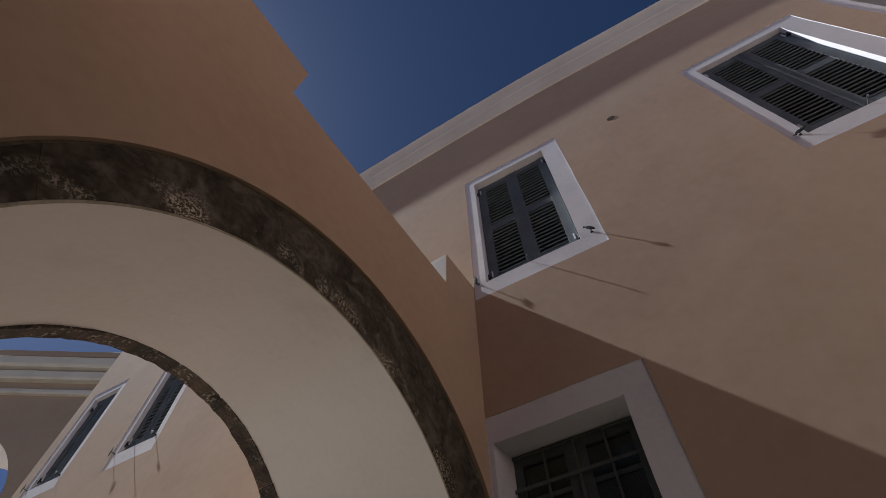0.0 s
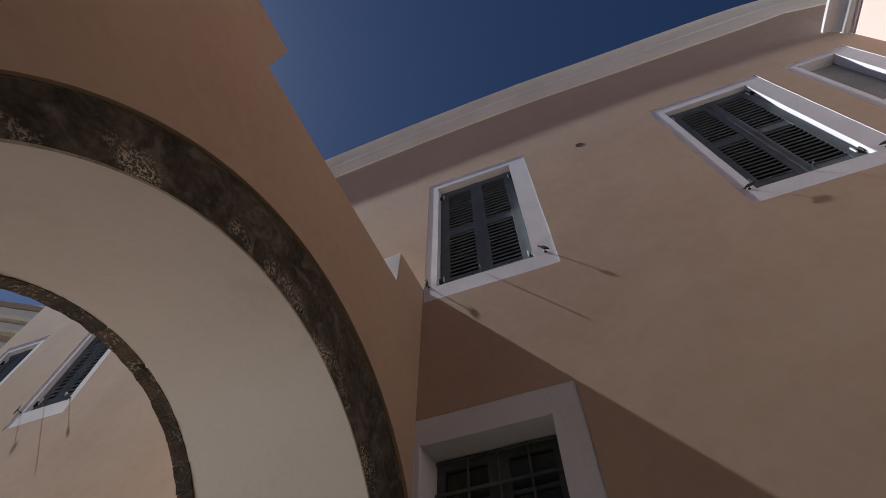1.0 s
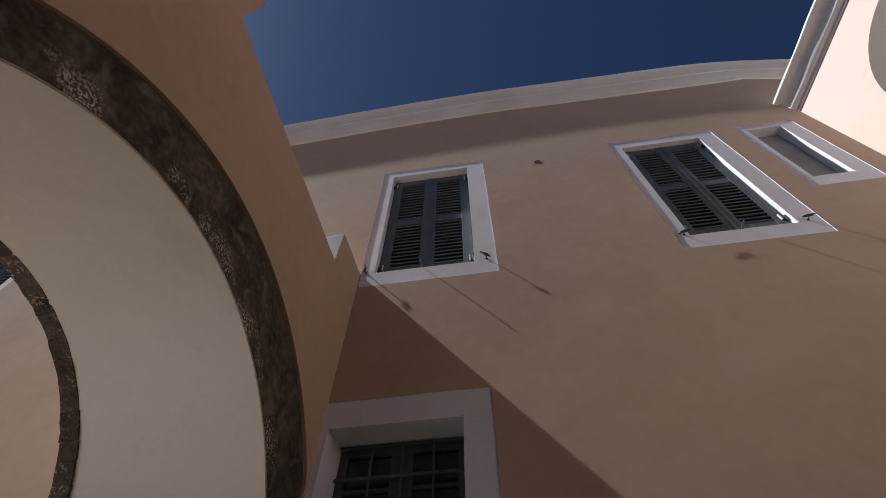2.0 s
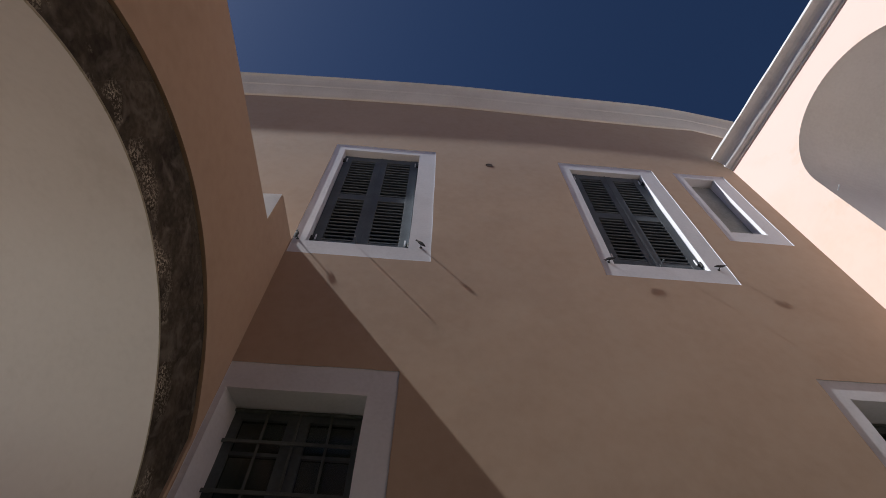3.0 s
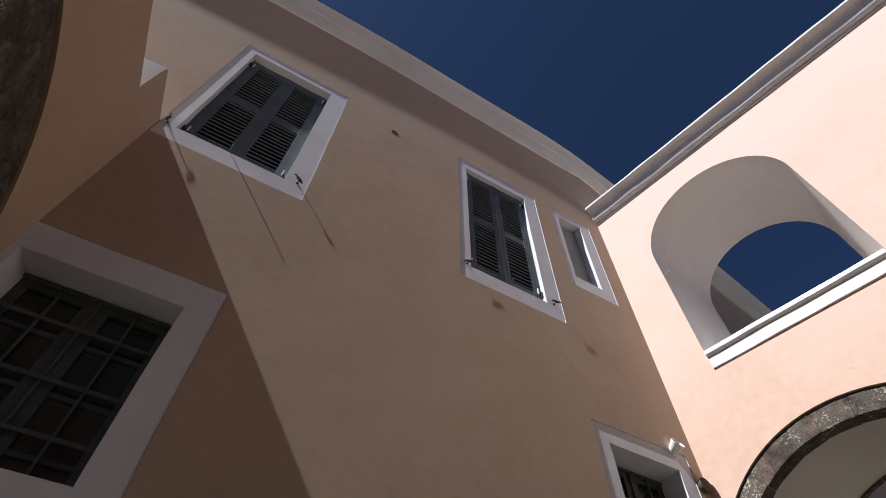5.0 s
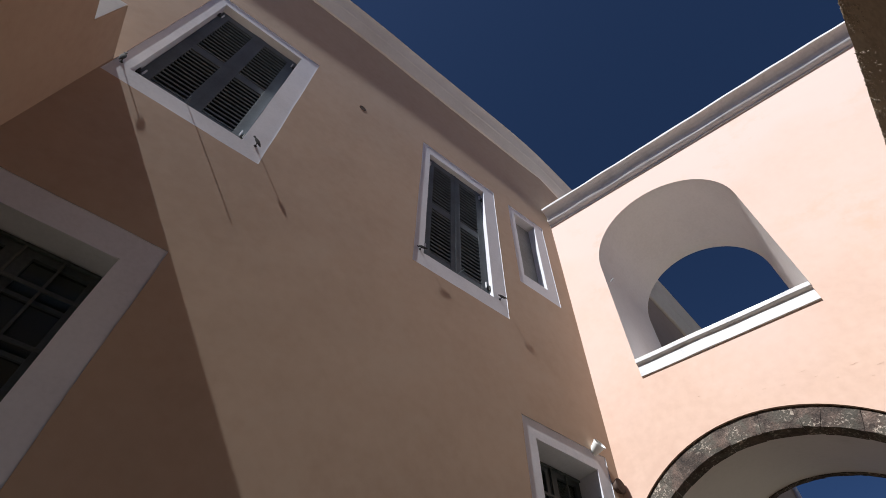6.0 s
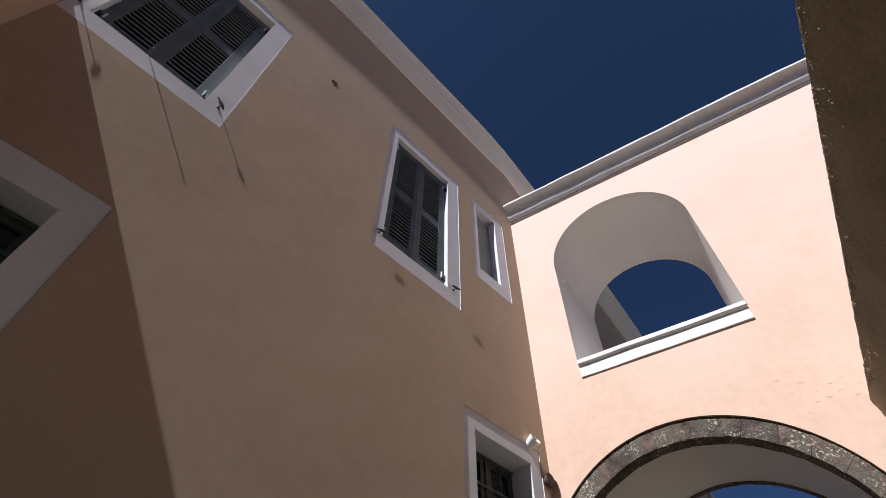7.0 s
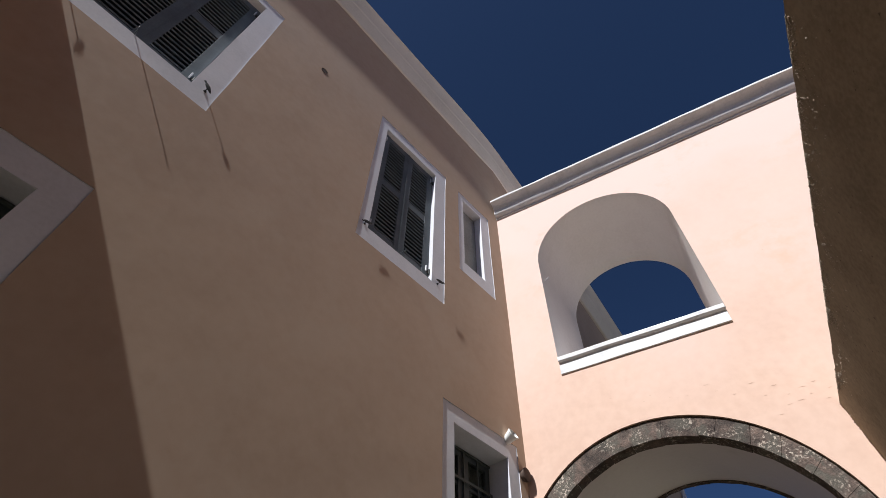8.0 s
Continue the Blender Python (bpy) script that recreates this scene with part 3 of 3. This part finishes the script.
for r, d in ((1.2150, 0.018), (1.2158, 0.0145), (1.219, 0.0125), (1.223, 0.0135), (1.229, 0.020)):
    loop = arch_loop(1.335, 1.535, r, -0.1, 0.02, n=120)
    lip_rows.append([bm.verts.new(on_west(u, z, d)) for u, z in loop])
for p, q in zip(lip_rows, lip_rows[1:]):
    for i in range(len(p) - 1):
        bm.faces.new((p[i], p[i + 1], q[i + 1], q[i]))
part("mortar_lip", bm, LIP_LIME, wall_west, "grubby lime mortar lip inside the arch stones")
bm = bmesh.new()
bm.faces.new([bm.verts.new(on_west(u, z, d)) for u, z, d in ((0.439, 4.062, 0.004), (0.439, 4.062, 1.226), (0.434, 4.472, 1.226), (0.434, 4.472, 0.004))])
bmesh.ops.solidify(bm, geom=bm.faces[:], thickness=0.004)
part("parapet_cheek", bm, WHITE, wall_west, "whitewashed side of the parapet step")
ring_stones(wall_west, on_west, (1.335, 1.535, 1.233), (1.220, 1.735, 1.432), 15, 0.014, 0.012, 3, 0.004, 0.0004, 0.006, slant=0.12)
ring_stones(wall_west, on_west, (1.30, 1.912, 1.074), (1.30, 1.912, 1.20), 26, 1.122, 0.110, 8, 0.004, 0.001, 0.005, WARM_STONE)
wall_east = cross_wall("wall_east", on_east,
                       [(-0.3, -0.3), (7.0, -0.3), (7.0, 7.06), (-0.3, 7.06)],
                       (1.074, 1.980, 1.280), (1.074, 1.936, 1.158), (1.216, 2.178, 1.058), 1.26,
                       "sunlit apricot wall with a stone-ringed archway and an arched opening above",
                       (1.276, 5.60, 0.804, 4.10), low=0.02, mat=LIT_WEATHERED, extra_back=(1.280, 5.635, 0.765, 4.10))
ring_stones(wall_east, on_east, (1.074, 1.936, 1.158), (1.074, 1.980, 1.272), 17, 0.014, 0.13, 5, 0.02, 0.0012, 0.004, WARM_STONE, slant=0.03)
ring_stones(wall_east, on_east, (1.216, 2.178, 1.046), (1.216, 2.178, 1.16), 22, 1.20, 0.058, 14, 0.02, 0.001, 0.003, WARM_STONE)


def swept(name, place, section, u0, u1, mat, label, steps=40, wobble=0.004, kind="structure", category="cornice", parent=None, seed=0.0):
    """A moulding: a section of (out, height) carried along a wall from u0 to u1, a little uneven as hand-run plaster is."""
    bm = bmesh.new()
    rows = []
    for i in range(steps + 1):
        u = u0 + (u1 - u0) * i / steps
        row = []
        for j, (o, z) in enumerate(section):
            w = wobble * noise.noise((u * 2.4 + seed, j * 0.35, seed)) if 0 < j < len(section) - 1 else 0
            row.append(bm.verts.new(place(u, z + w, -o - w)))
        rows.append(row)
    for a, b in zip(rows, rows[1:]):
        for j in range(len(section) - 1):
            bm.faces.new((a[j], a[j + 1], b[j + 1], b[j]))
    for end in (rows[0], rows[-1]):
        bm.faces.new(end)
    ob = mesh_object(name, bm, mat, parent)
    return tagged(ob, label, "" if parent else category, kind="" if parent else kind)


# cornice of the sunlit wall
swept("cornice_east", on_east,
      [(-0.02, 6.822), (0.014, 6.822), (0.016, 6.842), (0.004, 6.845), (0.004, 6.853), (0.024, 6.858), (0.047, 6.869), (0.064, 6.885), (0.074, 6.904), (0.076, 6.922), (0.071, 6.938), (0.062, 6.947),
       (0.058, 6.954), (0.066, 6.977), (0.085, 7.003), (0.115, 7.027), (0.150, 7.043), (0.176, 7.049), (0.183, 7.052),
       (0.185, 7.082), (0.176, 7.09), (-0.30, 7.10), (-0.32, 6.9)],
      0.0, 6.9, STAINED, "white moulded cornice on top of the sunlit wall", 120, 0.0075, seed=4.0)
# sill of its upper opening
swept("sill_east", on_east,
      [(-0.5, 3.945), (0.010, 3.945), (0.014, 3.949), (0.015, 4.062), (0.019, 4.074), (0.036, 4.084), (0.042, 4.090), (0.043, 4.130), (0.036, 4.138), (-0.5, 4.143)],
      0.479, 2.070, STAINED, "white-painted sill of the upper arched opening", 60, 0.0045, category="sill", seed=9.0)

# ---- the low rough wall opposite the house ----
SOUTH = Vector((4.29, 0.036, 0))
SOUTH_U = Vector((-0.978, -0.21, 0)).normalized()
SOUTH_N = Vector((-0.21, 0.978, 0)).normalized()
bm = bmesh.new()
cols, tiers, top = 150, 60, 3.0
rng = random.Random(12)
sheet = []
for i in range(cols + 1):
    u = -0.1 + 6.1 * i / cols
    row = []
    for j in range(tiers + 1):
        z = -0.1 + (top + 0.1) * j / tiers
        o = 0.002 * noise.noise((u * 2, z * 2, 5)) + 0.0008 * noise.noise((u * 17, z * 17, 9)) - (top - z) * 0.078
        lift = 0.0
        if j == tiers:
            lift = 0.010 * noise.noise((u * 7, 1, 2)) + 0.009 * noise.noise((u * 29, 4, 2))
        p = SOUTH + SOUTH_U * u + SOUTH_N * o
        row.append(bm.verts.new((p.x, p.y, z + lift)))
    p = SOUTH + SOUTH_U * u - SOUTH_N * 0.40
    row.append(bm.verts.new((p.x, p.y, top + 0.05 + 0.01 * noise.noise((u * 9, 8, 2)))))
    row.append(bm.verts.new((p.x, p.y, -0.1)))
    sheet.append(row)
for a, b in zip(sheet, sheet[1:]):
    for j in range(len(a) - 1):
        bm.faces.new((a[j], b[j], b[j + 1], a[j + 1]))
wall_south = tagged(mesh_object("wall_south", bm, ROUGH), "low shaded wall of rough brown pebbled render", "wall", kind="structure")
# grit standing proud along its top edge
seed_bm = bmesh.new()
bmesh.ops.create_icosphere(seed_bm, subdivisions=1, radius=1.0)
grain = [v.co.copy() for v in seed_bm.verts]
grain_faces = [[v.index for v in f.verts] for f in seed_bm.faces]
seed_bm.free()
grit_verts, grit_faces = [], []
for i in range(7600):
    u, z = rng.uniform(0.0, 5.6), top - 0.004 - rng.expovariate(1 / (0.042 if i % 3 else 0.016))
    if noise.noise((u * 5, z * 9, 3)) + 0.4 * noise.noise((u * 19, z * 19, 6)) < -0.10:
        continue
    p = SOUTH + SOUTH_U * u + SOUTH_N * (0.002 * noise.noise((u * 2, z * 2, 5)) - (top - z) * 0.078 + 0.0015)
    r = 0.0015 + 0.0042 * rng.random() ** 2
    m = Matrix.Translation((p.x, p.y, z)) @ Euler((rng.uniform(0, 3), rng.uniform(0, 3), 0)).to_matrix().to_4x4() @ Matrix.Diagonal((r, r * rng.uniform(0.5, 1), r * rng.uniform(0.5, 1), 1))
    first = len(grit_verts)
    grit_verts += [m @ co for co in grain]
    grit_faces += [[first + k for k in f] for f in grain_faces]
grit_mesh = bpy.data.meshes.new("grit")
grit_mesh.from_pydata(grit_verts, [], grit_faces)
bm = bmesh.new()
bm.from_mesh(grit_mesh)
bpy.data.meshes.remove(grit_mesh)
tagged(part("grit", bm, PEBBLE, wall_south, "pebbly grit along the rough top edge"), kind="stuff")

# plain unseen wall behind the low wall, added to block sky light
bm = bmesh.new()
add_box(bm, (-9.0, -4.2, -0.1), (4.0, -3.5, 6.6), 0.02)
tagged(mesh_object("sky_blocker", bm, PLASTER), "plain unseen wall added across the yard to cut sky light", "wall", kind="structure")

# ---- the building that closes the lane beyond the west archway ----
FAR_U, FAR_N = Vector((-0.845, -0.534, 0)).normalized(), Vector((0.534, -0.845, 0)).normalized()


def on_far(u, z, d=0.0):
    p = Vector((-11.9, 3.84, 0)) + (FAR_U * u - FAR_N * d) * 1.6
    return Vector((p.x, p.y, 0.8 + (z - 0.8) * 1.6))


bm = bmesh.new()
loops = [[(-2.0, -0.3), (9, -0.3), (9, 6.98), (-2.0, 6.98)], arch_loop(1.36, 4.3, 1.26, 3.2, n=36)]
near = [[bm.verts.new(on_far(u, z)) for u, z in loop] for loop in loops]
back = [[bm.verts.new(on_far(u, z, 0.8)) for u, z in loop] for loop in loops]
fill_loops(bm, near)
fill_loops(bm, back)
strip(bm, near[0], back[0])
wall_far = tagged(mesh_object("wall_far", bm, PLASTER), "shaded apricot wall closing the lane, with an arched opening", "wall", kind="structure")
bm = bmesh.new()
strip(bm, [bm.verts.new(on_far(u, z)) for u, z in loops[1]], [bm.verts.new(on_far(u, z, 0.8)) for u, z in loops[1]])
part("opening_reveal", bm, CREAM, wall_far, "cream plastered inside of the arched opening")
for band, seed in (([(-0.02, 6.17), (0.05, 6.17), (0.06, 6.19), (0.06, 6.24), (0.05, 6.25), (-0.02, 6.25)], 1.0),
                   ([(-0.02, 6.42), (0.08, 6.42), (0.10, 6.45), (0.11, 6.56), (0.09, 6.58), (-0.02, 6.58)], 2.0),
                   ([(-0.02, 6.63), (0.13, 6.63), (0.16, 6.67), (0.17, 6.80), (0.15, 6.82), (-0.02, 6.82)], 3.0)):
    swept("cornice_band", on_far, band, -2.0, 9.0, CORNICE, "cream moulding on the far wall", 40, 0.006, parent=wall_far, seed=seed)
swept("coping_far", on_far, [(-0.02, 6.93), (0.06, 6.93), (0.07, 6.95), (0.07, 7.03), (0.06, 7.04), (-0.8, 7.06), (-0.82, 6.93)], -2.0, 9.0, PLASTER,
      "plastered coping on the far wall", 40, 0.006, category="coping")

# ---- small things ----
# white rain spout and round clay lamp in the corner by the ground-floor window
spout = thing("rain_spout", (3.525, FACE, 3.275), "short white plastic spout pipe sticking out of the wall", "pipe")
bm = bmesh.new()
MOUTH = (0.0, -0.070, 0.034)
add_tube(bm, (0, 0.03, -0.015), MOUTH, 0.034, 0.056, 24, False)
add_tube(bm, (0, 0.03, -0.015), MOUTH, 0.030, 0.051, 24, False)
part("pipe", bm, PLASTIC, spout, smooth=True)
bm = bmesh.new()
add_tube(bm, (0, -0.064, 0.031), (0, -0.0715, 0.0346), 0.0585, 0.0585, 24, False)
add_tube(bm, (0, -0.064, 0.031), (0, -0.0715, 0.0346), 0.0505, 0.0505, 24, False)
part("rim", bm, PLASTIC, spout)
# dark disc across the mouth, painted as the shade within
bm = bmesh.new()
add_tube(bm, (0, -0.050, 0.0245), (0, -0.045, 0.022), 0.046, 0.045, 24)
part("pipe_core", bm, HOLE_DARK, spout, "dark disc painted as the shade inside the pipe")
lamp = thing("wall_lamp", (3.71, FACE - 0.022, 3.015), "small round brown clay wall lamp in the corner", "lamp")
bm = bmesh.new()
prof = [(0.0, -0.030), (0.038, -0.030), (0.053, -0.010), (0.060, 0.015), (0.063, 0.0225), (0.056, 0.025), (0.0, 0.0225)]
bmesh.ops.spin(bm, geom=[e for e in [bm.edges.new((a, b)) for a, b in zip(*(lambda vs: (vs, vs[1:]))([bm.verts.new((r, 0, z)) for r, z in prof]))]] + bm.verts[:],
               cent=(0, 0, 0), axis=(0, 0, 1), steps=20, angle=2 * math.pi)
bmesh.ops.remove_doubles(bm, verts=bm.verts[:], dist=0.0005)
bmesh.ops.rotate(bm, verts=bm.verts[:], cent=(0, 0, 0), matrix=Matrix.Rotation(radians(90), 3, "X"))
part("shade", bm, CLAY, lamp, "round brown clay shade", smooth=True)
bm = bmesh.new()
add_tube(bm, (0, 0.022, 0), (0, -0.022, 0), 0.024, 0.022, 16)
part("back_plate", bm, CLAY, lamp)
# nail in the upper opening
bm = bmesh.new()
add_tube(bm, (0, 0, 0), (-0.02, -0.06, 0.0), 0.006, segments=8)
nail = tagged(mesh_object("nail", bm, STEEL), "thin metal nail in the reveal of the upper arch", "nail")
nail.location = on_east(0.485, 5.42, 0.12)

# small chips and cracks in the sunlit plaster above the archway
rng = random.Random(21)
for u, z, w in ((1.46, 3.372, 0.035), (1.80, 3.276, 0.03), (1.19, 3.471, 0.022), (1.69, 3.344, 0.025), (1.05, 3.359, 0.018), (2.11, 3.081, 0.04), (2.19, 3.09, 0.045), (2.36, 3.054, 0.035), (2.0, 3.199, 0.02), (2.28, 3.12, 0.03), (1.13, 3.43, 0.015),
                (1.93, 3.33, 0.06), (2.07, 3.26, 0.05), (2.02, 3.02, 0.04), (2.24, 3.19, 0.05), (2.33, 3.21, 0.04), (2.41, 3.13, 0.03), (1.62, 3.42, 0.05), (1.33, 3.40, 0.03), (2.15, 3.16, 0.02), (0.86, 3.55, 0.02), (2.60, 4.62, 0.02)):
    bm = bmesh.new()
    top_line, low_line = [], []
    for i in range(7):
        f = i / 6
        h = 0.0010 * math.sin(math.pi * f) + 0.0003
        lift = rng.uniform(-0.0022, 0.0022)
        top_line.append(bm.verts.new(on_east(u + w * f, z + h + lift, -0.0015)))
        low_line.append(bm.verts.new(on_east(u + w * f, z - h + lift, -0.0015)))
    for i in range(6):
        bm.faces.new((top_line[i], top_line[i + 1], low_line[i + 1], low_line[i]))
    part("plaster_chip", bm, CHIP, wall_east, "small dark chip in the plaster")
